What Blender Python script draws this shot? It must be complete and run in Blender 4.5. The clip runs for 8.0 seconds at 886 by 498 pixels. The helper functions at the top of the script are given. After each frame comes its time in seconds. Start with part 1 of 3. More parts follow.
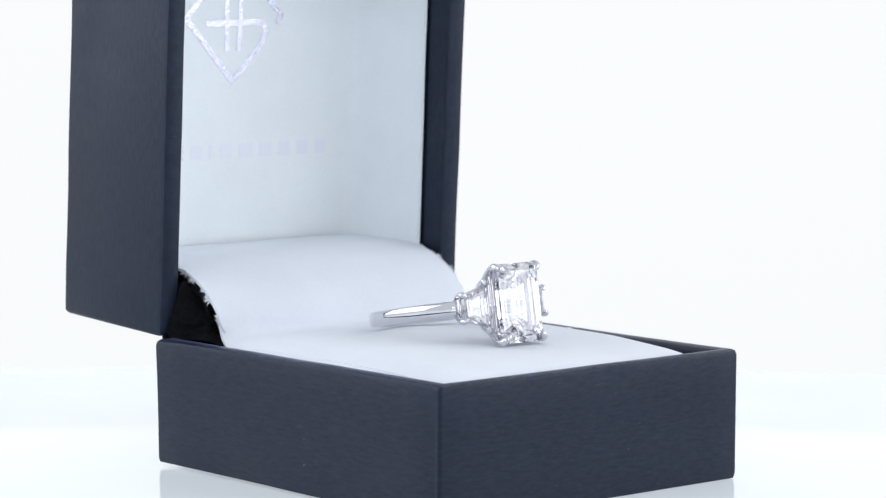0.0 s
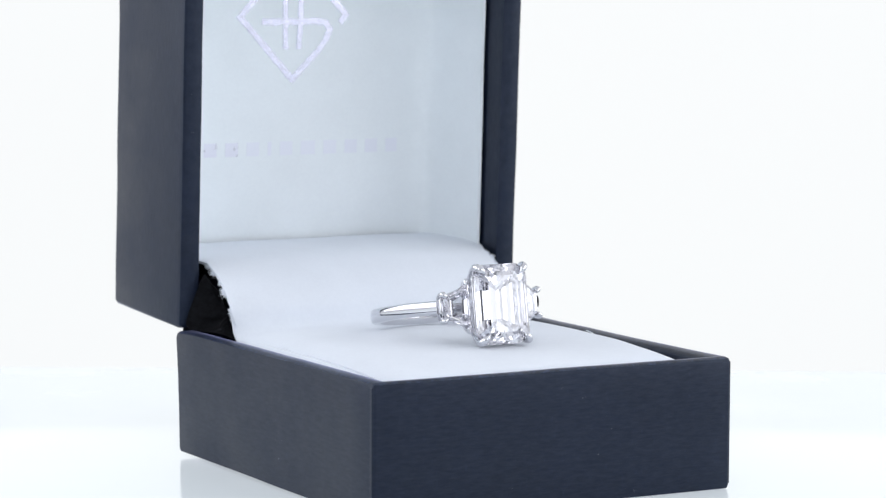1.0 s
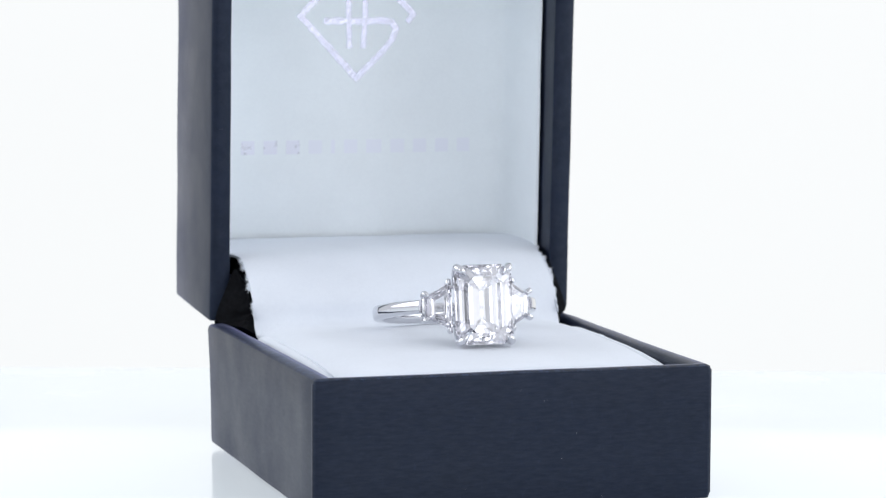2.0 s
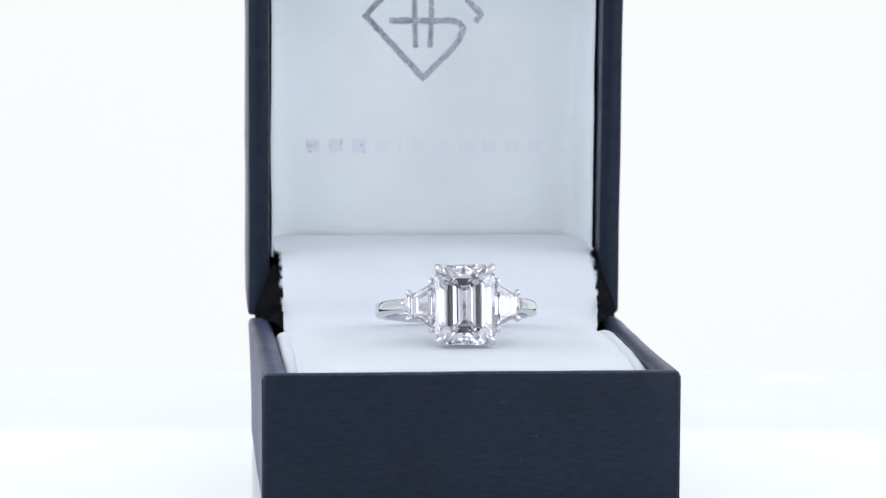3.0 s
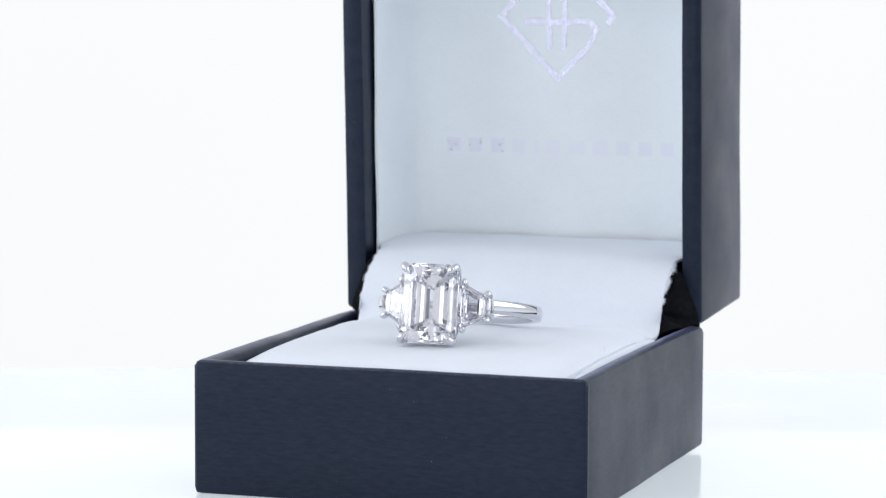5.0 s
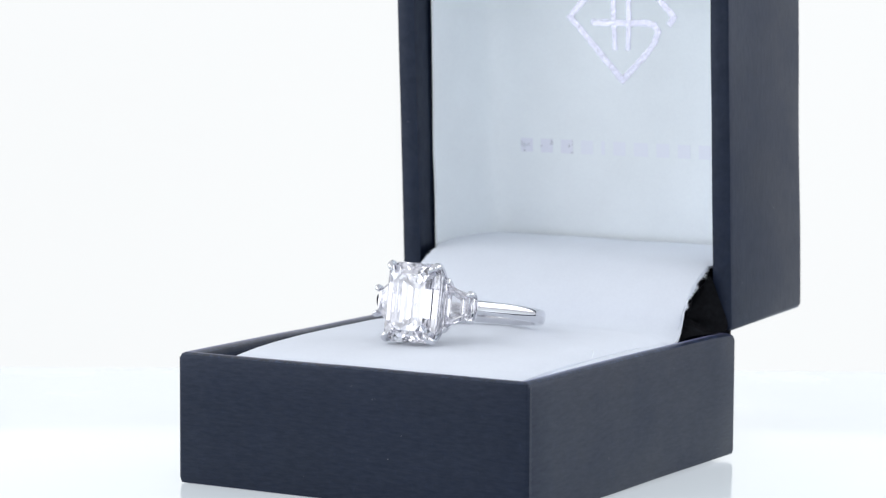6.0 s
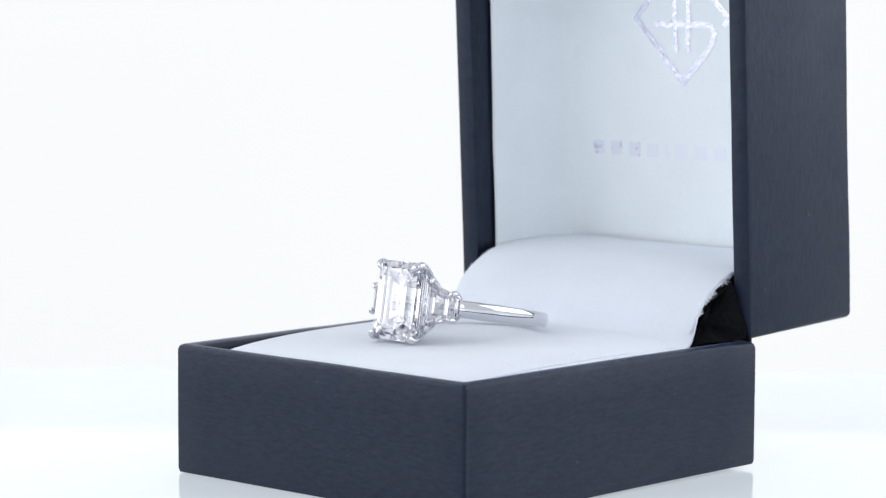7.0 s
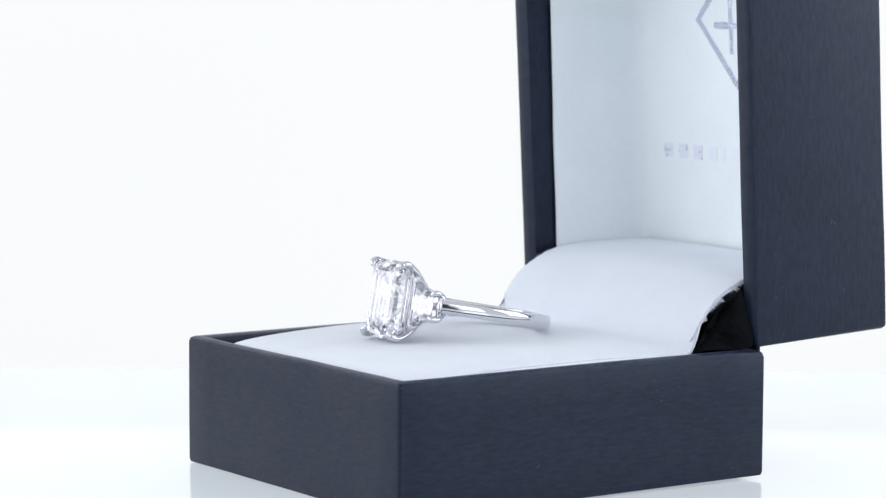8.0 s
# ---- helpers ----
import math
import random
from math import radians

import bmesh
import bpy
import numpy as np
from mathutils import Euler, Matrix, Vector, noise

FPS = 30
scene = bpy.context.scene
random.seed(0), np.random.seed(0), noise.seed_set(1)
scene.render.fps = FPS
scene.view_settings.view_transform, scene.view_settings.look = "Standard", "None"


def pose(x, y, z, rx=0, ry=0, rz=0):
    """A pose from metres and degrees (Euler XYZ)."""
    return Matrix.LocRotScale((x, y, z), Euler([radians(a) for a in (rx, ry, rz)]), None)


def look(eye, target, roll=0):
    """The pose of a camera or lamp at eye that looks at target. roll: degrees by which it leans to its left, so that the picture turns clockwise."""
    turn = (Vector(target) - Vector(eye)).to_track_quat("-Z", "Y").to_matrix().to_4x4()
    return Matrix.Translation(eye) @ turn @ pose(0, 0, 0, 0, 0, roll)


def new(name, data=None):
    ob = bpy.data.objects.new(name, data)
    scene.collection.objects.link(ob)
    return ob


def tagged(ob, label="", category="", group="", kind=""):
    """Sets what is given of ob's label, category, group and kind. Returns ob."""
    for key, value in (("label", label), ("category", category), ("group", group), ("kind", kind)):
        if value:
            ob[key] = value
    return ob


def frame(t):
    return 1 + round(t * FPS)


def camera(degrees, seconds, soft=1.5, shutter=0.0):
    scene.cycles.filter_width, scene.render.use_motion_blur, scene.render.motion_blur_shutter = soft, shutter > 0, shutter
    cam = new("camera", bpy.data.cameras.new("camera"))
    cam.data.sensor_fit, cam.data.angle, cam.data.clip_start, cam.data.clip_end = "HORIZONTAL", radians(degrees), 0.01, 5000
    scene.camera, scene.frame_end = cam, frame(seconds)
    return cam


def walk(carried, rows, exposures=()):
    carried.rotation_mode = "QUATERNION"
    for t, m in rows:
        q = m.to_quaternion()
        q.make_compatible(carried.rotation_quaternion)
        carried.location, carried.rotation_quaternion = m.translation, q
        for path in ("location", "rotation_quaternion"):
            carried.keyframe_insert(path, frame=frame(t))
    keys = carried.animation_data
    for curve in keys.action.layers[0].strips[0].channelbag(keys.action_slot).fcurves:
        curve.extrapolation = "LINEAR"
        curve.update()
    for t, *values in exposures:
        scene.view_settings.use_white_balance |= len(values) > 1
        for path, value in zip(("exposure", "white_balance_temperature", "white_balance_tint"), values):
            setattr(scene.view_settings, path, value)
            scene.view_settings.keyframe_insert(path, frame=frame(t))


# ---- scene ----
MM = 0.001


def mm(*v):
    return Vector(v) * MM


# camera: stands still before the turntable
EYE = mm(0.0, -412.29, 72.46)
YAW, DIP = radians(0.374), radians(5.888)
AIM = EYE + Vector((-math.sin(YAW) * math.cos(DIP), math.cos(YAW) * math.cos(DIP), -math.sin(DIP))) * 0.4
cam = camera(16.086, 8.0, soft=1.3)
cam.data.dof.use_dof = True
cam.data.dof.focus_distance = 0.404
cam.data.dof.aperture_fstop = 54.0
walk(cam, [(0.0, look(EYE, AIM, 0.251)), (8.0, look(EYE, AIM, 0.251))])

# turn of the table, degrees at every half second
TURN = [41.80, 35.55, 29.38, 23.28, 17.22, 11.21, 5.22, -0.75, -6.71, -12.68, -18.67, -24.69, -30.75, -36.87, -43.05, -49.31, -55.66]


# ---- world and lights: an evenly bright white studio with softbox panels round the table ----
world = bpy.data.worlds.new("studio")
scene.world = world
world.use_nodes = True
world.node_tree.nodes["Background"].inputs[0].default_value = (0.90, 0.935, 1.0, 1)
world.node_tree.nodes["Background"].inputs[1].default_value = 0.60
scene.view_settings.exposure = 0.42
# light goes to and fro many times inside the cut stones
scene.cycles.max_bounces = 24
scene.cycles.glossy_bounces = 16
scene.cycles.transmission_bounces = 24


# ---- materials ----
def node_material(name):
    m = bpy.data.materials.new(name)
    m.use_nodes = True
    nt = m.node_tree
    return m, nt, nt.nodes["Principled BSDF"]


def add(nt, kind, **values):
    n = nt.nodes.new(kind)
    for k, v in values.items():
        n.inputs[k.replace("_", " ")].default_value = v
    return n


def noise_node(nt, scale, detail=3.0, rough=0.6, stretch=None):
    co = nt.nodes.new("ShaderNodeTexCoord")
    n = add(nt, "ShaderNodeTexNoise", Scale=scale, Detail=detail, Roughness=rough)
    if stretch:
        mp = nt.nodes.new("ShaderNodeMapping")
        mp.inputs["Scale"].default_value = stretch
        nt.links.new(co.outputs["Object"], mp.inputs["Vector"])
        nt.links.new(mp.outputs["Vector"], n.inputs["Vector"])
    else:
        nt.links.new(co.outputs["Object"], n.inputs["Vector"])
    return n


def ramp(nt, source, stops):
    r = nt.nodes.new("ShaderNodeValToRGB")
    el = r.color_ramp.elements
    while len(el) < len(stops):
        el.new(0.5)
    for e, (p, c) in zip(el, stops):
        e.position, e.color = p, (*c, 1)
    nt.links.new(source, r.inputs[0])
    return r


def mix(nt, fac, a, b, blend="MIX"):
    m = nt.nodes.new("ShaderNodeMix")
    m.data_type, m.blend_type = "RGBA", blend
    for sock, v in ((m.inputs[0], fac), (m.inputs[6], a), (m.inputs[7], b)):
        if isinstance(v, (int, float)):
            sock.default_value = v
        elif isinstance(v, tuple):
            sock.default_value = (*v, 1)
        else:
            nt.links.new(v, sock)
    return m.outputs[2]


def bump(nt, bsdf, height, strength, distance):
    b = add(nt, "ShaderNodeBump", Strength=strength, Distance=distance)
    nt.links.new(height, b.inputs["Height"])
    nt.links.new(b.outputs[0], bsdf.inputs["Normal"])
    return b


def paper(name, tone, wear=0.0):
    """Soft-touch wrapping paper: fine fibre streaks, faint scuffs, stray dust."""
    m, nt, b = node_material(name)
    grain = noise_node(nt, 2600, 4, 0.7, (0.25, 0.25, 1.0))
    cloud = noise_node(nt, 90, 3, 0.6)
    base = ramp(nt, cloud.outputs[0], [(0.3, tuple(c * 0.86 for c in tone)), (0.7, tuple(c * 1.16 for c in tone))])
    fine = ramp(nt, grain.outputs[0], [(0.3, (0.8, 0.8, 0.8)), (0.7, (1.2, 1.2, 1.2))])
    col = mix(nt, 1.0, base.outputs[0], fine.outputs[0], "MULTIPLY")
    co = nt.nodes.new("ShaderNodeTexCoord")
    specks = None
    for scale, size, share in ((300.0, 0.024, 0.56), (560.0, 0.034, 0.61)):
        vor = add(nt, "ShaderNodeTexVoronoi", Scale=scale)
        warp = mix(nt, 0.004, co.outputs["Object"], noise_node(nt, 900, 2).outputs["Color"], "ADD")
        nt.links.new(warp, vor.inputs["Vector"])
        dust = ramp(nt, vor.outputs["Distance"], [(size, (1, 1, 1)), (size * 1.8, (0, 0, 0))])
        some = ramp(nt, noise_node(nt, scale * 0.37, 2).outputs[0], [(share, (0, 0, 0)), (share + 0.10, (1, 1, 1))])
        one = mix(nt, 1.0, dust.outputs[0], some.outputs[0], "MULTIPLY")
        specks = one if specks is None else mix(nt, 1.0, specks, one, "ADD")
    mott = ramp(nt, noise_node(nt, 1700, 3, 0.6, (1.0, 1.0, 0.45)).outputs[0], [(0.60 - 0.14 * wear, (0, 0, 0)), (0.90 - 0.16 * wear, (1, 1, 1))])
    col = mix(nt, mott.outputs[0], col, tuple(c * (1.9 + 4.0 * wear) for c in tone))
    nt.links.new(mix(nt, specks, col, (0.30, 0.31, 0.34)), b.inputs["Base Color"])
    rr = ramp(nt, cloud.outputs[0], [(0.3, (0.36, 0.36, 0.36)), (0.75, (0.50, 0.50, 0.50))])
    nt.links.new(rr.outputs[0], b.inputs["Roughness"])
    weave = noise_node(nt, 1500, 4, 0.7, (0.35, 0.35, 1.6))
    gloss = ramp(nt, weave.outputs[0], [(0.32, (0.31, 0.31, 0.31)), (0.68, (0.45, 0.45, 0.45))])
    nt.links.new(gloss.outputs[0], b.inputs["Specular IOR Level"])
    b.inputs["Specular Tint"].default_value = (0.69, 0.79, 1.0, 1)
    b.inputs["Sheen Weight"].default_value = 0.40
    b.inputs["Sheen Roughness"].default_value = 0.18
    b.inputs["Sheen Tint"].default_value = (0.58, 0.60, 1.0, 1)
    bump(nt, b, weave.outputs[0], 0.2, 0.0001)
    return m


def cloth(name, tone, nap=0.00008, scale=2200):
    m, nt, b = node_material(name)
    fine = noise_node(nt, scale, 4, 0.7)
    wide = noise_node(nt, 70, 3, 0.6)
    base = ramp(nt, wide.outputs[0], [(0.3, tuple(c * 0.965 for c in tone)), (0.7, tuple(min(1, c * 1.02) for c in tone))])
    fib = ramp(nt, fine.outputs[0], [(0.3, (0.965, 0.965, 0.97)), (0.7, (1.0, 1.0, 1.0))])
    nt.links.new(mix(nt, 1.0, base.outputs[0], fib.outputs[0], "MULTIPLY"), b.inputs["Base Color"])
    b.inputs["Roughness"].default_value = 0.9
    b.inputs["Specular IOR Level"].default_value = 0.15
    b.inputs["Sheen Weight"].default_value = 0.15
    bump(nt, b, fine.outputs[0], 0.22, nap)
    return m


def metal(name, tone, rough):
    m, nt, b = node_material(name)
    b.inputs["Base Color"].default_value = (*tone, 1)
    b.inputs["Metallic"].default_value = 1.0
    n = noise_node(nt, 900, 3, 0.6)
    r = ramp(nt, n.outputs[0], [(0.3, (rough * 0.7,) * 3), (0.7, (rough * 1.4,) * 3)])
    nt.links.new(r.outputs[0], b.inputs["Roughness"])
    return m, nt, b, n


CLOTH = cloth("white_floor_cloth", (0.74, 0.77, 0.82), 0.0002, 400)
NAVY = paper("navy_paper", (0.0047, 0.0080, 0.0190))
RUBBED = paper("rubbed_navy_paper", (0.006, 0.0095, 0.0200), 1.0)
BLACK, _nt, _b = node_material("black_inner_card")
_n = noise_node(_nt, 1500)
_r = ramp(_nt, _n.outputs[0], [(0.3, (0.004, 0.004, 0.006)), (0.7, (0.012, 0.013, 0.017))])
_nt.links.new(_r.outputs[0], _b.inputs["Base Color"])
_b.inputs["Roughness"].default_value = 0.8
_b.inputs["Specular IOR Level"].default_value = 0.2
PAD = cloth("white_suede", (0.748, 0.782, 0.840))
LINING = cloth("pale_lining", (0.86, 0.90, 0.922), 0.00005)
GOLD = metal("white_gold", (0.70, 0.70, 0.73), 0.035)[0]
FOIL, _nt, _b, _n = metal("lavender_foil", (0.76, 0.76, 0.90), 0.17)
_b.inputs["Metallic"].default_value = 0.9
bump(_nt, _b, noise_node(_nt, 1700, 3, 0.7).outputs[0], 0.5, 0.0001)
WORN_FOIL, _nt, _b, _n = metal("worn_lavender_foil", (0.79, 0.80, 0.885), 0.3)
_b.inputs["Metallic"].default_value = 0.28
bump(_nt, _b, noise_node(_nt, 1800, 3, 0.7).outputs[0], 0.2, 0.00003)
LETTER, _nt, _b, _n = metal("faint_lavender_foil", (0.815, 0.835, 0.905), 0.5)
_b.inputs["Metallic"].default_value = 0.06
bump(_nt, _b, noise_node(_nt, 1600, 3, 0.7).outputs[0], 0.3, 0.00006)

GEM, _nt, _b = node_material("clear_gem")
_g = add(_nt, "ShaderNodeBsdfGlass", IOR=2.417, Roughness=0.0, Color=(0.966, 0.964, 0.974, 1))
_nt.links.new(_g.outputs[0], _nt.nodes["Material Output"].inputs[0])

SHEET, _nt, _b = node_material("white_acrylic")
_r = ramp(_nt, noise_node(_nt, 14, 3, 0.6).outputs[0], [(0.3, (0.42, 0.47, 0.485)), (0.7, (0.44, 0.49, 0.505))])
_nt.links.new(_r.outputs[0], _b.inputs["Base Color"])
_r = ramp(_nt, noise_node(_nt, 60, 3, 0.6).outputs[0], [(0.3, (0.09,) * 3), (0.7, (0.13,) * 3)])
_nt.links.new(_r.outputs[0], _b.inputs["Roughness"])

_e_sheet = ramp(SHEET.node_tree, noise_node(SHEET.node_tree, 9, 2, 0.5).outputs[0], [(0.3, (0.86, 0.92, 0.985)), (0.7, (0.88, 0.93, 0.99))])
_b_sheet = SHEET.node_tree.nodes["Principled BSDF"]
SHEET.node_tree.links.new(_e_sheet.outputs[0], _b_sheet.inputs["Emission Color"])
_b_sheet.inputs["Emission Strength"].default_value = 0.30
_b_sheet.inputs["Specular IOR Level"].default_value = 0.2

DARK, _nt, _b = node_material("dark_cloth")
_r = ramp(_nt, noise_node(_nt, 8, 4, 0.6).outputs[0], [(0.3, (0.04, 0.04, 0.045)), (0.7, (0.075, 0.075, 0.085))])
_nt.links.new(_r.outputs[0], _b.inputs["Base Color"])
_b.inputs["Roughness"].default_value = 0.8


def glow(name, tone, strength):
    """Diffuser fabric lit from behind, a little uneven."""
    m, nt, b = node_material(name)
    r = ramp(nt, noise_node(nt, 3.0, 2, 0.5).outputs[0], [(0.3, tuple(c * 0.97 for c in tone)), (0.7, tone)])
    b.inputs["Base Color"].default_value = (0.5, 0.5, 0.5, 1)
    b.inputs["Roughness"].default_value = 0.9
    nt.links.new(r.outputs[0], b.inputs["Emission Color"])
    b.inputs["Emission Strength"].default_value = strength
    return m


GLOW_BACK = glow("backlit_backdrop", (0.985, 1.0, 1.0), 0.64)
GLOW_BACK.node_tree.nodes["Principled BSDF"].inputs["Base Color"].default_value = (0.12, 0.12, 0.12, 1)
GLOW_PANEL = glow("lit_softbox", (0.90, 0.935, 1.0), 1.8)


# ---- mesh helpers ----
def part(name, bm, material, parent=None, label="", smooth=0.0, m=None):
    me = bpy.data.meshes.new(name)
    bmesh.ops.recalc_face_normals(bm, faces=bm.faces)
    bm.to_mesh(me)
    bm.free()
    for mt in material if isinstance(material, (list, tuple)) else [material]:
        me.materials.append(mt)
    if smooth:
        me.polygons.foreach_set("use_smooth", [True] * len(me.polygons))
        me.set_sharp_from_angle(angle=radians(smooth))
    ob = new(name, me)
    if parent:
        ob.parent = parent
    if m is not None:
        ob.matrix_basis = m
    if label:
        tagged(ob, label)
    return ob


def box(bm, x0, x1, y0, y1, z0, z1, bevel=0.0):
    g = bmesh.ops.create_cube(bm, size=1.0, matrix=Matrix.Translation(mm((x0 + x1) / 2, (y0 + y1) / 2, (z0 + z1) / 2))
                              @ Matrix.Diagonal(((x1 - x0) * MM, (y1 - y0) * MM, (z1 - z0) * MM, 1)))
    if bevel:
        edges = {e for v in g["verts"] for e in v.link_edges}
        bmesh.ops.bevel(bm, geom=list(edges), offset=bevel * MM, segments=2, affect="EDGES", profile=0.6)
    return bm


def round_rect(x0, x1, y0, y1, r, cuts=10, arc=5):
    """Outline points of a rounded rectangle, anticlockwise, with cut sides."""
    pts = []
    corners = [(x1 - r, y1 - r, 0), (x0 + r, y1 - r, 90), (x0 + r, y0 + r, 180), (x1 - r, y0 + r, 270)]
    for i, (cx, cy, a0) in enumerate(corners):
        for k in range(arc):
            a = radians(a0 + 90 * k / (arc - 1))
            pts.append((cx + r * math.cos(a), cy + r * math.sin(a)))
        nx, ny, na = corners[(i + 1) % 4]
        ax, ay = pts[-1]
        bx, by = nx + r * math.cos(radians(na)), ny + r * math.sin(radians(na))
        for k in range(1, cuts):
            f = k / cuts
            pts.append((ax + (bx - ax) * f, ay + (by - ay) * f))
    return pts


def shell(bm, loops, inner_from, wave=0.0, seed=0.0, rubbed=()):
    """Tray: rounded rectangles (x0, x1, y0, y1, z0, z1, r) one after the other, z0 at the y0 side and z1 at the y1 side."""
    rows = []
    for x0, x1, y0, y1, z0, z1, r in loops:
        row = []
        for x, y in round_rect(x0, x1, y0, y1, r):
            f = (y - y0) / (y1 - y0)
            d = noise.noise_vector(Vector((x * 0.09 + seed, y * 0.09, z0 * 0.05))) * wave
            row.append(bm.verts.new(mm(x + d.x, y + d.y, z0 + (z1 - z0) * f + d.z * 0.6)))
        rows.append(row)
    n = len(rows[0])
    for i in range(len(rows) - 1):
        for k in range(n):
            f = bm.faces.new((rows[i][k], rows[i][(k + 1) % n], rows[i + 1][(k + 1) % n], rows[i + 1][k]))
            f.material_index = 1 if i >= inner_from else 2 if i in rubbed else 0
    bm.faces.new(rows[0][::-1])
    bm.faces.new(rows[-1]).material_index = 1
    return bm


def spline(points, steps):
    """Catmull-Rom through the points."""
    P = [Vector(p) for p in points]
    P = [P[0] * 2 - P[1]] + P + [P[-1] * 2 - P[-2]]
    out = []
    for i in range(1, len(P) - 2):
        for k in range(steps):
            t = k / steps
            a, b, c, d = P[i - 1:i + 3]
            out.append(0.5 * (2 * b + (c - a) * t + (2 * a - 5 * b + 4 * c - d) * t * t + (3 * b - a - 3 * c + d) * t ** 3))
    return out + [P[-2]]


def tube(bm, points, radii, steps=6, seg=12):
    """Round wire with a rounded tip at both ends."""
    pos = spline(points, steps)
    rad = [v.x for v in spline([(r, 0, 0) for r in radii], steps)]
    first, last = (pos[0] - pos[1]).normalized(), (pos[-1] - pos[-2]).normalized()
    caps0 = [(pos[0] + first * rad[0] * math.sin(a), rad[0] * math.cos(a)) for a in (1.35, 1.0, 0.5)]
    caps1 = [(pos[-1] + last * rad[-1] * math.sin(a), rad[-1] * math.cos(a)) for a in (0.5, 1.0, 1.35)]
    chain = caps0 + list(zip(pos, rad)) + caps1
    rows, side = [], None
    for i, (p, r) in enumerate(chain):
        t = (chain[min(i + 1, len(chain) - 1)][0] - chain[max(i - 1, 0)][0]).normalized()
        if side is None:
            side = t.orthogonal().normalized()
        side = (side - t * side.dot(t)).normalized()
        up = t.cross(side)
        rows.append([bm.verts.new((p + side * r * math.cos(a) + up * r * math.sin(a)) * MM)
                     for a in (2 * math.pi * k / seg for k in range(seg))])
    for a, b in zip(rows, rows[1:]):
        for k in range(seg):
            bm.faces.new((a[k], a[(k + 1) % seg], b[(k + 1) % seg], b[k]))
    bm.faces.new(rows[0][::-1])
    bm.faces.new(rows[-1])
    return bm


def stroke(bm, points, width, z, thick=0.05, ragged=0.0):
    """Flat printed stroke with mitred joints in the local xy plane, its edges uneven where ragged."""
    P = [Vector((x, y)) for x, y in points]
    if ragged:
        fine = []
        for a, b in zip(P, P[1:]):
            n = max(1, round((b - a).length / 0.35))
            fine += [a.lerp(b, k / n) for k in range(n)]
        P = fine + [P[-1]]
    left, right = [], []
    for i, p in enumerate(P):
        a = (p - P[i - 1]).normalized() if i else (P[1] - p).normalized()
        b = (P[i + 1] - p).normalized() if i < len(P) - 1 else a
        t = (a + b).normalized()
        n = Vector((-t.y, t.x)) * (width / 2 / max(0.35, t.dot(a)))
        left.append(p + n * (1 + ragged * noise.noise(Vector((p.x * 2.1, p.y * 2.1, 3.0)))))
        right.append(p - n * (1 + ragged * noise.noise(Vector((p.x * 2.1, p.y * 2.1, 8.0)))))
    def v(q, h):
        return bm.verts.new(mm(q.x, q.y, h))
    L1, R1 = [v(q, z + thick) for q in left], [v(q, z + thick) for q in right]
    L0, R0 = [v(q, z) for q in left], [v(q, z) for q in right]
    for i in range(len(P) - 1):
        for q in ((L1[i], R1[i], R1[i + 1], L1[i + 1]), (L0[i], L0[i + 1], R0[i + 1], R0[i]),
                  (L0[i], L1[i], L1[i + 1], L0[i + 1]), (R0[i], R0[i + 1], R1[i + 1], R1[i])):
            bm.faces.new(q)
    bm.faces.new((L0[0], R0[0], R1[0], L1[0]))
    bm.faces.new((L0[-1], L1[-1], R1[-1], R0[-1]))
    return bm


# ---- the large structure: light table, backdrop, floor cloth, added dark card and light panels ----
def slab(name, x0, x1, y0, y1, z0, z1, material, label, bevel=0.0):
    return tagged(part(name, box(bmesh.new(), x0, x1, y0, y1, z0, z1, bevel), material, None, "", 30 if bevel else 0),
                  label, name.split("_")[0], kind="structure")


TABLE_TOP = -0.02
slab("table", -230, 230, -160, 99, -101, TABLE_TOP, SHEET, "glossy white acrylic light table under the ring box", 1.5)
slab("backdrop", -300, 300, 330, 336, -101, 400, GLOW_BACK, "plain backlit white backdrop cloth behind the table")
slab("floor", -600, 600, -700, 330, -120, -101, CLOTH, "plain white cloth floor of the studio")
# unseen dark card, added so the foil emblem and stones mirror something dark
slab("wall_behind", -60, 140, -526, -520, -101, 235, DARK, "unseen dark cloth card added behind the camera for dark reflections")
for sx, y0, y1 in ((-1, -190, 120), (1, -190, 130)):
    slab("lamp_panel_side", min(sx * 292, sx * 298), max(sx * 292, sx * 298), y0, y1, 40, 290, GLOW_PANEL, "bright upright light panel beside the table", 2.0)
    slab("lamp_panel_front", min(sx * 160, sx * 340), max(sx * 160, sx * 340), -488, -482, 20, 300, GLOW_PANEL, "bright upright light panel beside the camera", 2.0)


# ---- the ring box ----
CX = -1.15                      # middle of the box, from the turntable's axis
FRONT, BACK = -26.4, 31.15
HALF, RIM = 26.15, 17.2
ring_box = tagged(new("ring_box"), "open navy paper ring box lined with white suede", "ring box")


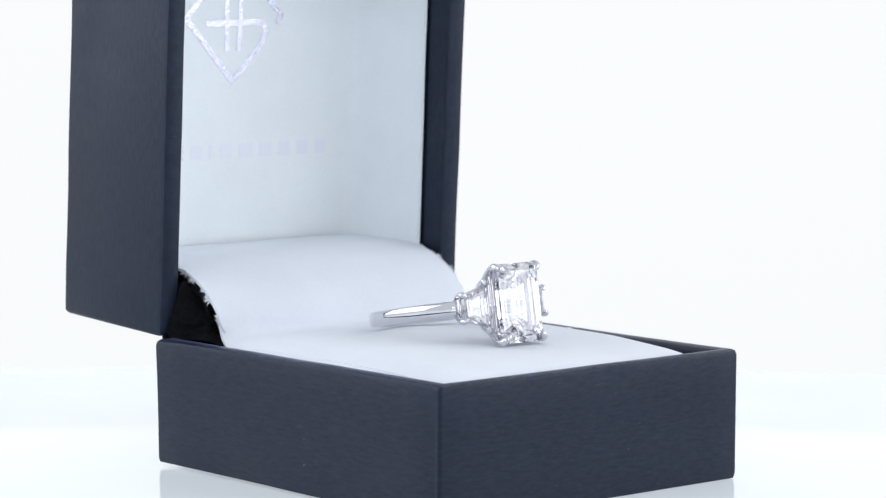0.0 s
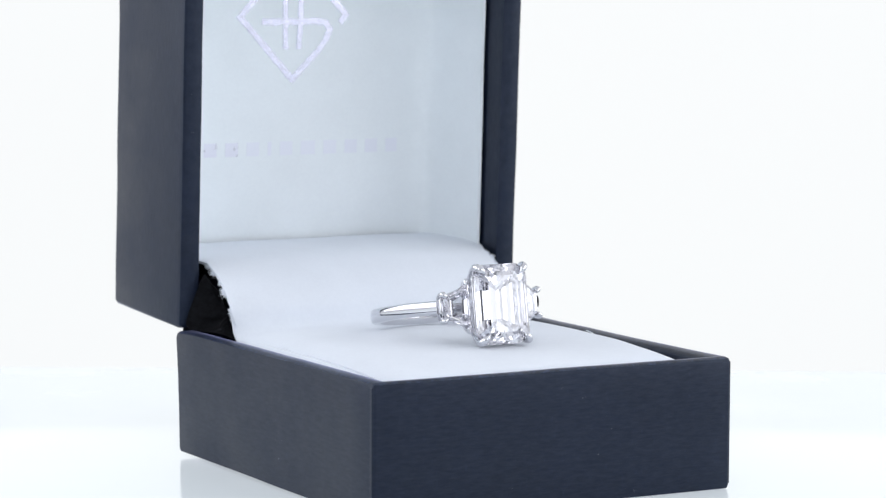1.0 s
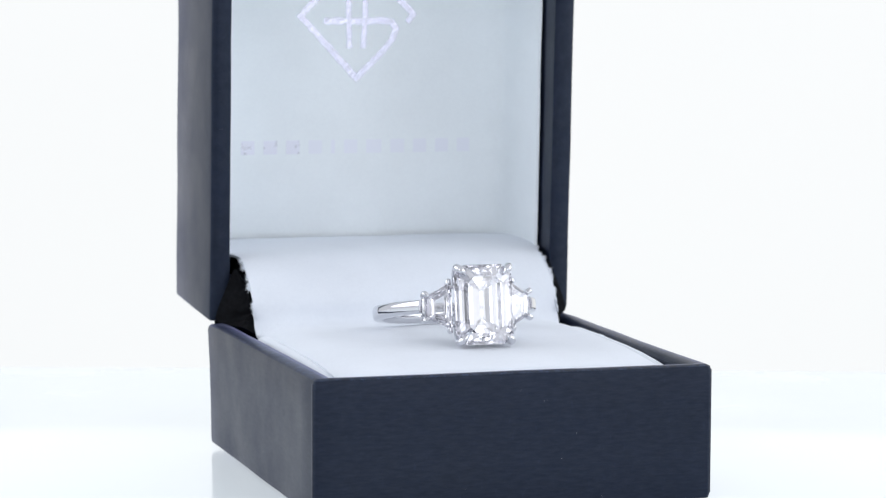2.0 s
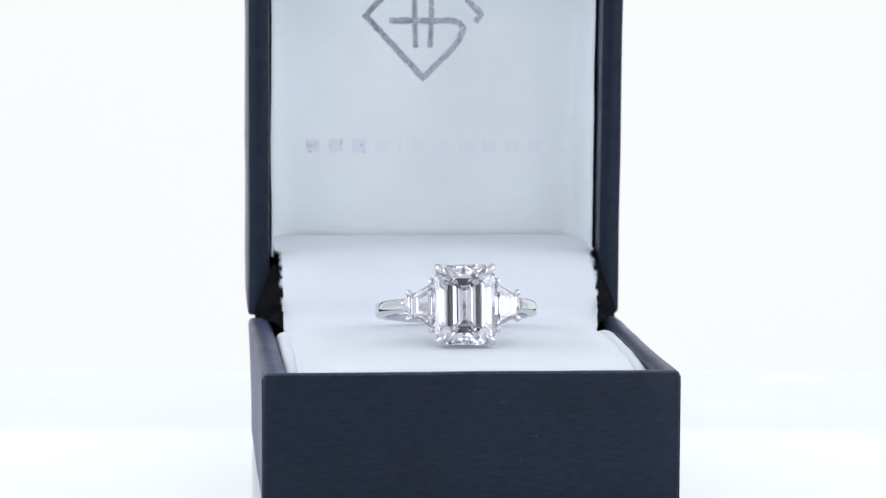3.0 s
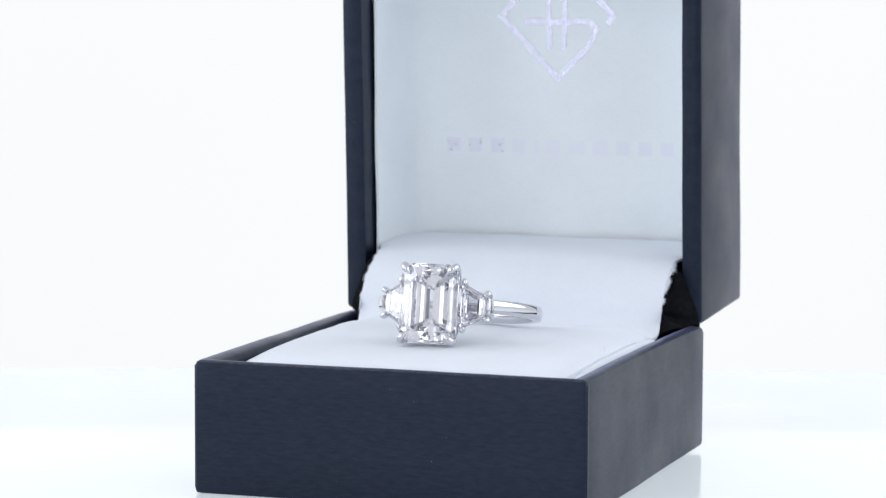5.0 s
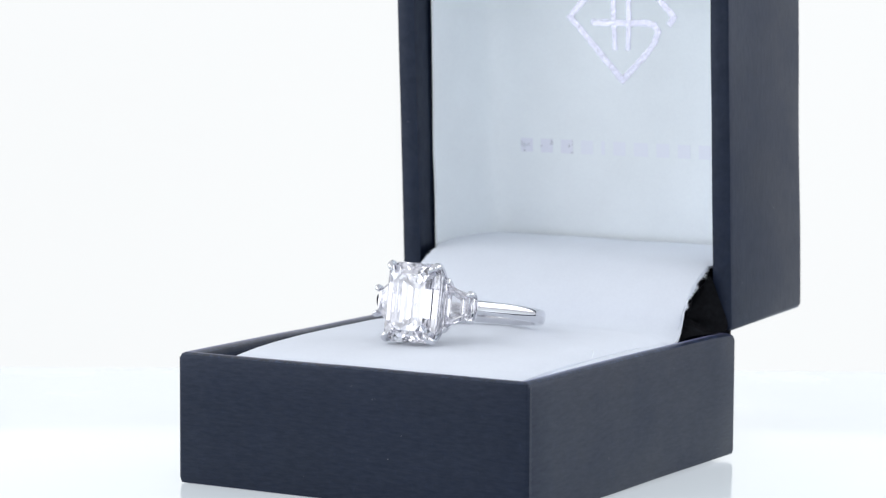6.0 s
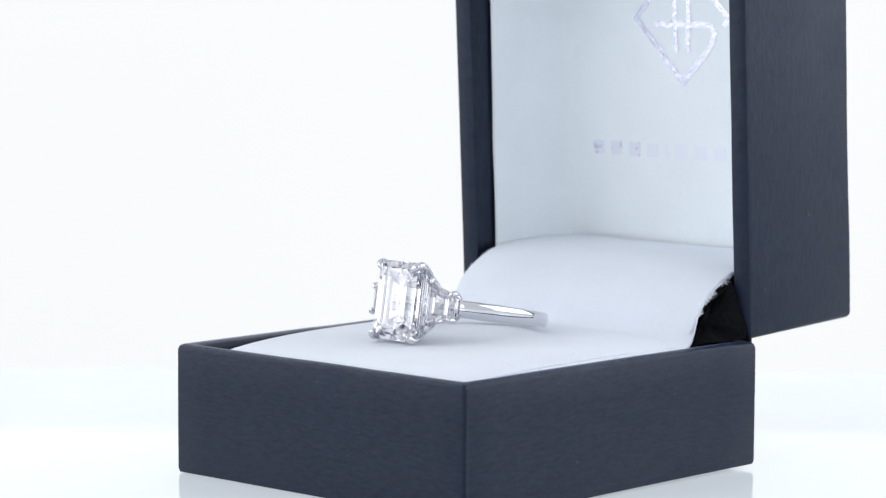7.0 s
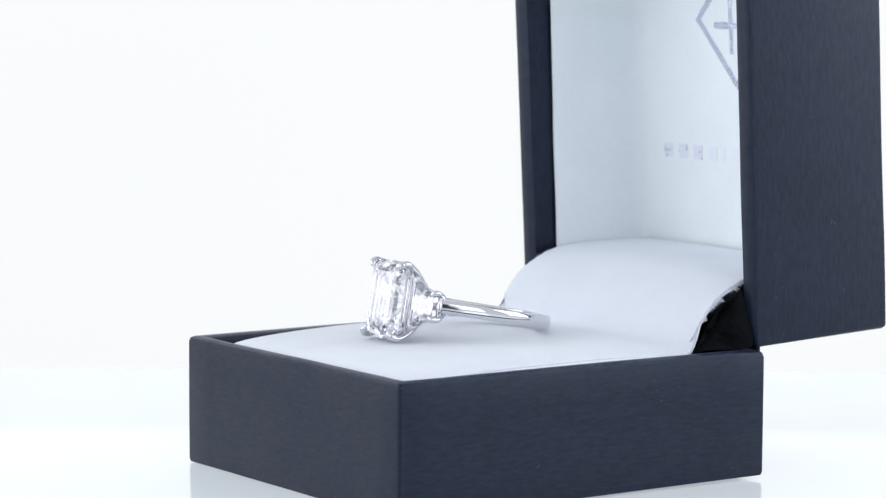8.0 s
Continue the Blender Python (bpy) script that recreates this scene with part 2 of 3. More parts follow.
def build_base():
    y0, y1 = FRONT, BACK
    tilt = 0.4                  # the bottom stands a little higher at the back
    loops = [(-HALF + 0.5, HALF - 0.5, y0 + 0.5, y1 - 0.5, 0.0, tilt, 0.5),
             (-HALF + 0.12, HALF - 0.12, y0 + 0.12, y1 - 0.12, 0.12, tilt + 0.12, 0.5),
             (-HALF, HALF, y0, y1, 0.6, tilt + 0.6, 0.5),
             (-HALF, HALF, y0, y1, 6.0, 6.2, 0.5),
             (-HALF, HALF, y0, y1, 11.5, 11.6, 0.5),
             (-HALF, HALF, y0, y1, RIM - 0.7, RIM - 0.7, 0.5),
             (-HALF + 0.15, HALF - 0.15, y0 + 0.15, y1 - 0.15, RIM - 0.2, RIM - 0.2, 0.5),
             (-HALF + 0.5, HALF - 0.5, y0 + 0.5, y1 - 0.5, RIM, RIM, 0.4),
             (-HALF + 1.6, HALF - 1.6, y0 + 1.3, y1 - 1.3, RIM + 0.02, RIM + 0.02, 0.4),
             (-HALF + 2.6, HALF - 2.6, y0 + 2.0, y1 - 2.0, RIM - 0.15, RIM - 0.15, 0.4),
             (-HALF + 3.1, HALF - 3.1, y0 + 2.4, y1 - 2.4, RIM - 0.7, RIM - 0.7, 0.4),
             (-HALF + 3.1, HALF - 3.1, y0 + 2.4, y1 - 2.4, 2.0, 2.4, 0.4)]
    bm = shell(bmesh.new(), loops, 11, 0.12, 3.0, (6, 7, 8))
    for v in bm.verts:                  # the corners at the hinge are rubbed round
        back = min(1, max(0, (v.co.y / MM + 26) / 55))
        if v.co.x < -20 * MM:           # the other bulges out towards the hinge
            v.co.x -= 0.45 * back * max(0, v.co.z / MM / RIM) ** 2 * MM
        bow = 0.35 * math.sin(math.pi * min(1, max(0, (v.co.y / MM - y0) / (y1 - y0)))) * max(0, v.co.z / MM / RIM) ** 2
        if 20 * MM < v.co.x < (HALF - 1.2) * MM:      # and is the thinner one
            v.co.x += 0.5 * MM
        if v.co.x > 20 * MM:            # one long wall leans in a little at mid length
            v.co.x -= bow * MM
        k = max(0.0, (v.co.y / MM - (y1 - 1.6)) / 1.6)
        if k and v.co.z / MM > RIM - 1.5:
            v.co.z -= 0.4 * k * k * MM
    base = part("base", bm, [NAVY, BLACK, RUBBED], ring_box,
                "navy paper tray with worn edges", 40, pose(CX * MM, 0, 0))
    # paper folded round the upright corners, and the hinge strip along the back
    for sx in (-1, 1):
        bm = box(bmesh.new(), sx * HALF - (0.09 if sx > 0 else 0.02), sx * HALF + (0.02 if sx > 0 else 0.09), y0 + 0.3, y0 + 0.85, 0.7, RIM - 0.6, 0.02)
        part("corner_fold", bm, NAVY, base)
    bm = box(bmesh.new(), -HALF + 0.5, HALF - 0.5, y1 - 1.0, y1 - 0.5, RIM - 1.2, RIM + 0.9, 0.1)
    part("hinge_strip", bm, BLACK, base, "black cloth hinge strip")
    return base


def build_lid():
    """Opening towards local +z, hinge side at y = 0."""
    w, L, D = 26.16, 57.4, 22.6
    loops = [(-w - 0.45 + 0.5, w - 0.5, 0.5, L - 0.5, -D, -D, 0.6),
             (-w - 0.45 + 0.12, w - 0.12, 0.12, L - 0.12, -D + 0.15, -D + 0.15, 0.6),
             (-w - 0.45, w, 0, L, -D + 0.7, -D + 0.7, 0.6),
             (-w - 0.45, w, 0, L, -D * 0.5, -D * 0.5, 0.6),
             (-w - 0.45, w, 0, L, -0.8, -0.8, 0.6),
             (-w - 0.45 + 0.15, w - 0.15, 0.15, L - 0.15, -0.2, -0.2, 0.6),
             (-w - 0.45 + 0.5, w - 0.5, 0.5, L - 0.5, 0, 0, 0.5),
             (-w - 0.45 + 2.0, w - 2.0, 2.0, L - 2.0, 0.02, 0.02, 0.4),
             (-w - 0.45 + 2.9, w - 2.9, 2.9, L - 2.9, -0.25, -0.25, 0.4),
             (-w - 0.45 + 3.0, w - 3.0, 3.0, L - 3.0, -0.9, -0.9, 0.4),
             (-w - 0.45 + 3.0, w - 3.0, 3.0, L - 3.0, -D + 1.2, -D + 1.2, 0.4)]
    lid = part("lid", shell(bmesh.new(), loops, 10, 0.14, 9.0), [NAVY, BLACK], ring_box,
               "navy paper lid standing open", 40, pose(CX * MM, 29.8 * MM, 17.45 * MM, 93.0))
    # lining: a sheet bent round the sides, over the back and the top
    prof = [(-22.8, -3.3), (-22.9, -6), (-22.85, -10), (-22.6, -15), (-22.0, -18), (-20.4, -19.3), (-17, -19.6), (-8, -19.65), (0, -19.65)]
    pts = spline([(x * 0.987 - 0.4, z, 0) for x, z in prof] + [(-x * 0.987, z, 0) for x, z in prof[-2:0:-1]] + [(22.4, -4.1, 0)], 4)
    bm = bmesh.new()
    levels = [7.9 + (54.6 - 7.9) * k / 14 for k in range(15)]
    rows = []
    for off in (0.0, 0.9):
        for y in levels:
            row = []
            for i, p in enumerate(pts):
                a, b = pts[max(i - 1, 0)], pts[min(i + 1, len(pts) - 1)]
                t = (b - a).normalized()
                n = Vector((t.y, -t.x))          # outwards
                wv = (0.12 if p.y > -18.5 else 0.015) * noise.noise(Vector((p.x * 0.15, y * 0.12, p.y * 0.15)))
                front = max(0, (p.y + 15) / 12) * (0.25 + 0.65 * y / 55)      # the front edges stand back towards the top
                row.append(bm.verts.new(mm(p.x + n.x * (off * 0.35 + wv), y, p.y + n.y * (off + wv) - front)))
            rows.append(row)
    k = len(levels)
    m = len(pts)
    for o in (0, k):
        for i in range(k - 1):
            for j in range(m - 1):
                bm.faces.new((rows[o + i][j], rows[o + i][j + 1], rows[o + i + 1][j + 1], rows[o + i + 1][j]))
    for i in range(k - 1):
        for j in (0, m - 1):
            bm.faces.new((rows[i][j], rows[i + 1][j], rows[k + i + 1][j], rows[k + i][j]))
    for j in range(m - 1):
        for i in (0, k - 1):
            bm.faces.new((rows[i][j], rows[i][j + 1], rows[k + i][j + 1], rows[k + i][j]))
    lining = part("lining", bm, LINING, lid, "pale grey-white cloth lining", 50)
    bm = box(bmesh.new(), -22.7, 22.7, 53.6, 54.7, -19.6, -3.3, 0.2)
    part("lining_top", bm, LINING, lid, "pale grey-white cloth lining", 50)

    # printed emblem and a row of bars, in foil on the back of the lining
    z = -19.62
    ex = -0.55
    def at(x, y):
        return (x + ex, y - 0.75)
    for rise, (points, wd) in enumerate((([at(4.5, 46.0), at(-4.5, 46.0), at(-8.5, 41.7), at(0.0, 32.6), at(4.0, 36.6), at(5.3, 38.3), at(5.9, 39.7), at(5.3, 40.7), at(4.0, 41.0), at(0, 40.95), at(-5.0, 40.95)], 0.95),
                       ([at(4.5, 46.0), at(8.5, 41.9), at(7.6, 40.7)], 0.95),
                       ([at(-1.35, 45.0), at(-1.3, 41), at(-1.1, 37.0)], 0.8),
                       ([at(1.15, 45.0), at(1.15, 41), at(0.95, 37.0)], 0.8))):
        part("emblem_stroke", stroke(bmesh.new(), points, wd * 0.92, z, 0.05 + 0.008 * rise, 0.45), FOIL, lining, "lavender foil emblem line")
    widths = [2.0, 2.0, 2.0, 2.0, 0.6, 2.0, 2.3, 2.1, 2.0, 2.0, 1.9]
    gap = (34.6 - sum(widths)) / (len(widths) - 1)
    x = -17.7
    for k, wd in enumerate(widths):
        bm = bmesh.new()
        stroke(bm, [(x, 21.85), (x + wd, 21.85)], 2.0, z, 0.05 if k < 3 else 0.03)
        part("printed_bar", bm, WORN_FOIL if k < 3 else LETTER, lining, "lavender foil bar" if k < 3 else "faint lavender printed bar")
        x += wd + gap
    return lid


def build_cushion():
    line = [(-24.2, 16.2), (-23.6, 17.0), (-22.4, 17.45), (-19, 17.85), (-12, 18.35), (-4, 18.55), (4, 18.6), (10, 18.6), (14, 18.35), (17.5, 18.08),
            (19.7, 17.95), (21.1, 18.2), (22.25, 19.2), (23.5, 21.2), (25.8, 23.7), (28.7, 25.4), (32, 26.5), (38, 27.0), (44, 27.15), (48.2, 27.1)]
    pts = spline([(0, y, z) for y, z in line], 4)
    nx = 44
    top, low = [], []
    bm = bmesh.new()
    for i, p in enumerate(pts):
        a, b = pts[max(i - 1, 0)], pts[min(i + 1, len(pts) - 1)]
        t = (b - a).normalized()
        n = Vector((0, -t.z, t.y))
        f = min(1, max(0, (p.y - 18.5) / 3.5))
        g = min(1, max(0, (p.y - 31.0) / 2.5))
        half = 20.95 + f * f * (3 - 2 * f) + 0.95 * g * g * (3 - 2 * g)
        ra, rb = [], []
        for j in range(nx + 1):
            u = -1 + 2 * j / nx
            u = math.copysign(abs(u) ** 0.8, u)
            edge = max(0, (abs(u) - 0.80) / 0.20)
            low_f = min(1, max(0, (p.y - 20.8) / 2.2))
            sag = (1.15 * (1 - low_f) + 0.12 * low_f) * edge ** 2.2 + (0.35 * (1 - low_f)) * u * u
            wv = 0.09 * noise.noise(Vector((u * 4.0, p.y * 0.14, p.z * 0.14)))
            side = (0.6 if u < 0 else 0.35) * (1 - f) + 0.22 * (1 - f) * noise.noise(Vector((p.y * 0.23, 3.0 * u, 2.0)))
            rag = 0.12 * noise.noise(Vector((p.y * 1.3, p.z * 1.3, 7 * u))) if abs(u) == 1 else 0
            swell = 1.3 * math.exp(-((u + 0.45) / 0.38) ** 2) * math.exp(-((p.z - 20.8) / 2.6) ** 2) * f
            q = Vector((u * (half + side * abs(u)) + rag, p.y - swell, p.z)) + n * (wv - sag)
            ra.append(bm.verts.new(q * MM))
            rb.append(bm.verts.new((q - n * (0.35 if p.y > 18 else 1.6)) * MM))
        top.append(ra)
        low.append(rb)
    for i in range(len(pts) - 1):
        for j in range(nx):
            bm.faces.new((top[i][j], top[i][j + 1], top[i + 1][j + 1], top[i + 1][j]))
            bm.faces.new((low[i][j], low[i + 1][j], low[i + 1][j + 1], low[i][j + 1]))
        for j in (0, nx):
            bm.faces.new((top[i][j], top[i + 1][j], low[i + 1][j], low[i][j]))
    for j in range(nx):
        for i in (0, -1):
            bm.faces.new((top[i][j], top[i][j + 1], low[i][j + 1], low[i][j]))
    cushion = part("cushion", bm, PAD, ring_box, "white suede cushion rolled up into the lid", 60, pose((CX + 0.1) * MM, 0, 0))
    # frayed fibres along the cut edges of the roll
    rng = random.Random(4)
    bm = bmesh.new()
    for side in (-1, 1):
        for _ in range(1300):
            i = rng.randrange(46, len(pts) - 14)
            p = pts[i].lerp(pts[i + 1], rng.random())
            a, b = pts[i - 1], pts[i + 1]
            t = (b - a).normalized()
            n = Vector((0, -t.z, t.y))
            tuft = max(0.22, 0.45 + 1.2 * noise.noise(Vector((p.y * 1.1, p.z * 1.1, 5.0 * side))))
            root = Vector((side * 21.8, p.y, p.z)) - n * rng.uniform(0.05, 0.3)
            tip = root + Vector((side * rng.uniform(0.1, 0.8) * tuft, 0, 0)) + t * rng.uniform(-0.7, 0.7) * tuft - n * rng.uniform(-0.25, 0.9) * tuft
            wv = t * rng.uniform(0.03, 0.09)
            vs = [bm.verts.new(q * MM) for q in (root - wv, root + wv, root - n * 0.1, tip)]
            for q in ((0, 1, 3), (1, 2, 3), (2, 0, 3), (0, 2, 1)):
                bm.faces.new([vs[k] for k in q])
    thread = tube(bmesh.new(), [(21.2, -1.5, 16.8), (21.1, -0.9, 17.35), (20.8, -0.2, 17.75), (20.3, 0.1, 17.95)], [0.06, 0.06, 0.055, 0.04], 5, 6)
    part("loose_thread", thread, LINING, cushion, "stray pale thread curling off the seam", 60)
    tagged(part("frayed_edge", bm, PAD, cushion, "loose white suede fibres"), kind="stuff")
    return cushion


def build_gussets():
    """Black cloth folded between tray, lid and roll at both ends of the hinge."""
    edge = [(21.9, 21.6, 16.6), (21.9, 23.2, 18.0), (21.9, 24.6, 20.2), (21.9, 26.6, 22.4), (22.2, 28.6, 23.7), (23.0, 29.4, 24.8),
            (24.2, 29.45, 22.3), (25.7, 29.45, 18.1), (24.4, 27.8, 17.3), (23.0, 24.0, 17.25)]
    for side in (-1, 1):
        bm = bmesh.new()
        loop = spline(edge + edge[:1], 5)[:-1]
        rings = []
        for k in range(6):
            f = k / 6
            row = []
            for i, p in enumerate(loop):
                fold = 0.55 * math.sin(i * 0.62 + 2.2 * noise.noise(Vector((i * 0.13, f * 2, side)))) * math.sin(math.pi * min(1, f * 1.15))
                row.append(bm.verts.new(mm(side * (p.x + (20.7 - p.x) * f ** 0.8 + fold), p.y + (26.4 - p.y) * f, p.z + (19.5 - p.z) * f)))
            rings.append(row)
        hub = bm.verts.new(mm(side * 20.7, 26.4, 19.5))
        n = len(loop)
        for k in range(n):
            for a, b in zip(rings, rings[1:]):
                bm.faces.new((a[k], a[(k + 1) % n], b[(k + 1) % n], b[k]))
            bm.faces.new((rings[-1][k], rings[-1][(k + 1) % n], hub))
        bmesh.ops.solidify(bm, geom=bm.faces[:], thickness=0.15 * MM)
        part("gusset", bm, BLACK, ring_box, "black folded cloth gusset at the hinge", 0, pose(CX * MM, 0, 0))


def build_side_strips():
    for side in (-1, 1):
        bm = bmesh.new()
        line = [(-23.2, 15.0), (-22.3, 15.6), (-17, 16.3), (-10, 16.8), (0, 17.05), (10, 17.1), (16.5, 16.9), (18.5, 15.9)]
        pts = spline([(0, y, z) for y, z in line], 6)
        rows = []
        for p in pts:
            w = 1.15 + 0.22 * noise.noise(Vector((side * 3.0, p.y * 0.17, 0)))
            c = (22.3 if side > 0 else -21.85) + 0.12 * noise.noise(Vector((p.y * 0.2, side, 5)))
            rows.append([bm.verts.new(mm(c + w * math.cos(a), p.y, p.z - 0.9 + 0.9 * math.sin(a))) for a in (math.pi * k / 10 for k in range(11))]
                        + [bm.verts.new(mm(c - w, p.y, p.z - 5)), bm.verts.new(mm(c + w, p.y, p.z - 5))])
        n = len(rows[0])
        for a, b in zip(rows, rows[1:]):
            for k in range(n):
                bm.faces.new((a[k], a[(k + 1) % n], b[(k + 1) % n], b[k]))
        bm.faces.new(rows[0])
        bm.faces.new(rows[-1][::-1])
        part("side_strip", bm, PAD, ring_box, "folded white suede beside the cushion", 60, pose(CX * MM, 0, 0))


build_base()
build_lid()
build_cushion()
build_gussets()
build_side_strips()


# ---- the ring: head towards local -y, finger hole along local z ----
ring = tagged(new("diamond_ring"), "polished white gold three-stone diamond ring resting on white suede", "ring")
RING_AT = pose(-0.78 * MM, 1.7 * MM, 21.65 * MM, -9.8)


def build_band():
    R = 10.12
    path = [(R * math.sin(radians(a)), R * math.cos(radians(a))) for a in range(0, 101, 10)]
    path += [(9.5, -4.0), (8.6, -6.6), (7.6, -8.7), (7.15, -9.5)]
    half = spline([(x, y, 0) for x, y in path], 5)
    full = [Vector((-p.x, p.y, 0)) for p in half[:0:-1]] + half
    bm = bmesh.new()
    rows = []
    for i, p in enumerate(full):
        t = (full[min(i + 1, len(full) - 1)] - full[max(i - 1, 0)]).normalized()
        n = Vector((-t.y, t.x, 0))
        if n.dot(p) < 0:
            n = -n
        f = max(0, (-p.y - 2) / 8)
        h = 0.93 - 0.03 * f + 0.10 * min(1, max(0, p.y / 9))                # half height of the band
        lift = 0.16 - 0.38 * min(1, max(0, (p.y + 5) / 14))
        d = 0.72 - 0.05 * f                # half thickness
        sec = [(-d, -h + 0.15), (-d + 0.12, -h)]
        sec += [(d * 0.30, -h), (d * 0.60, -h * 0.95), (d * 0.80, -h * 0.80), (d * 0.91, -h * 0.52), (d * 0.98, -h * 0.12), (d, h * 0.10),
                (d * 0.97, h * 0.42), (d * 0.84, h * 0.76), (d * 0.62, h * 0.94), (d * 0.30, h)]
        sec += [(-d + 0.12, h), (-d, h - 0.15)]
        rows.append([bm.verts.new((p + n * a + Vector((0, 0, b + lift))) * MM) for a, b in sec])
    m = len(rows[0])
    for a, b in zip(rows, rows[1:]):
        for k in range(m):
            bm.faces.new((a[k], a[(k + 1) % m], b[(k + 1) % m], b[k]))
    bm.faces.new(rows[0][::-1])
    bm.faces.new(rows[-1])
    band = part("band", bm, GOLD, ring, "plain polished white gold band", 42)
    bm = tube(bmesh.new(), [(-7.9, -5.3, 0), (-5.4, -7.5, 0), (0, -8.4, 0), (5.4, -7.5, 0), (7.9, -5.3, 0)], [0.7, 0.65, 0.55, 0.65, 0.7], 8)
    part("bridge", bm, GOLD, ring, "", 50)


def step_stone(loops, depths):
    """Faceted solid from outlines with equal point counts, one at each depth."""
    bm = bmesh.new()
    rows = [[bm.verts.new(mm(x, d, z)) for x, z in lp] for lp, d in zip(loops, depths)]
    n = len(rows[0])
    for a, b in zip(rows, rows[1:]):
        for k in range(n):
            bm.faces.new((a[k], a[(k + 1) % n], b[(k + 1) % n], b[k]))
    bm.faces.new(rows[0][::-1])
    bm.faces.new(rows[-1])
    return bm


def octagon(w, h, c):
    return [(w, h - c), (w - c, h), (-w + c, h), (-w, h - c), (-w, -h + c), (-w + c, -h), (w - c, -h), (w, -h + c)]


def inset(poly, d):
    n = len(poly)
    P = [Vector(p) for p in poly]
    c = sum(P, Vector((0, 0))) / n
    lines = []
    for i in range(n):
        a, b = P[i], P[(i + 1) % n]
        t = (b - a).normalized()
        nn = Vector((-t.y, t.x))
        if nn.dot(c - a) < 0:
            nn = -nn
        lines.append((a + nn * d, t))
    out = []
    for i in range(n):
        (p, t), (q, s) = lines[i - 1], lines[i]
        k = ((q.x - p.x) * s.y - (q.y - p.y) * s.x) / (t.x * s.y - t.y * s.x)
        out.append(tuple(p + t * k))
    return out


def build_stones():
    # crown steps down from the table to the girdle, then the pavilion steps to the keel
    lp = [octagon(2.34, 3.66, 0.92), octagon(2.86, 4.18, 1.05), octagon(3.38, 4.70, 1.19), octagon(3.86, 5.18, 1.32), octagon(3.86, 5.18, 1.32)]
    dp = [-14.49, -14.24, -13.92, -13.50, -13.35]
    w, h = 3.86, 5.18
    for slope, dx, dz, cut in ((55.0, 0.62, 0.57, 1.12), (50.0, 0.82, 0.74, 0.84), (45.0, 1.00, 0.90, 0.48), (40.5, 1.20, 1.08, 0.08)):
        w, h = w - dx, h - dz
        lp.append(octagon(w, h, cut))
        dp.append(dp[-1] + dx * math.tan(math.radians(slope)))
    part("center_stone", step_stone(lp, dp), GEM, ring, "clear emerald-cut diamond with stepped facets")
    for side in (-1, 1):
        poly = [(-1.85, -3.08), (1.38, -1.45), (1.38, 1.45), (-1.85, 3.08)]
        lp = [inset(poly, 0.62), inset(poly, 0.32), poly, poly, inset(poly, 0.4), inset(poly, 0.78), inset(poly, 1.02)]
        dp = [-0.48, -0.32, 0.0, 0.08, 0.65, 1.1, 1.35]
        if side < 0:
            lp = [[(-x, z) for x, z in q] for q in lp]
        part("side_stone", step_stone(lp, dp), GEM, ring, "clear trapezoid step-cut diamond",
             0, pose(side * 5.55 * MM, -11.25 * MM, 0, 0, 0, side * 24))


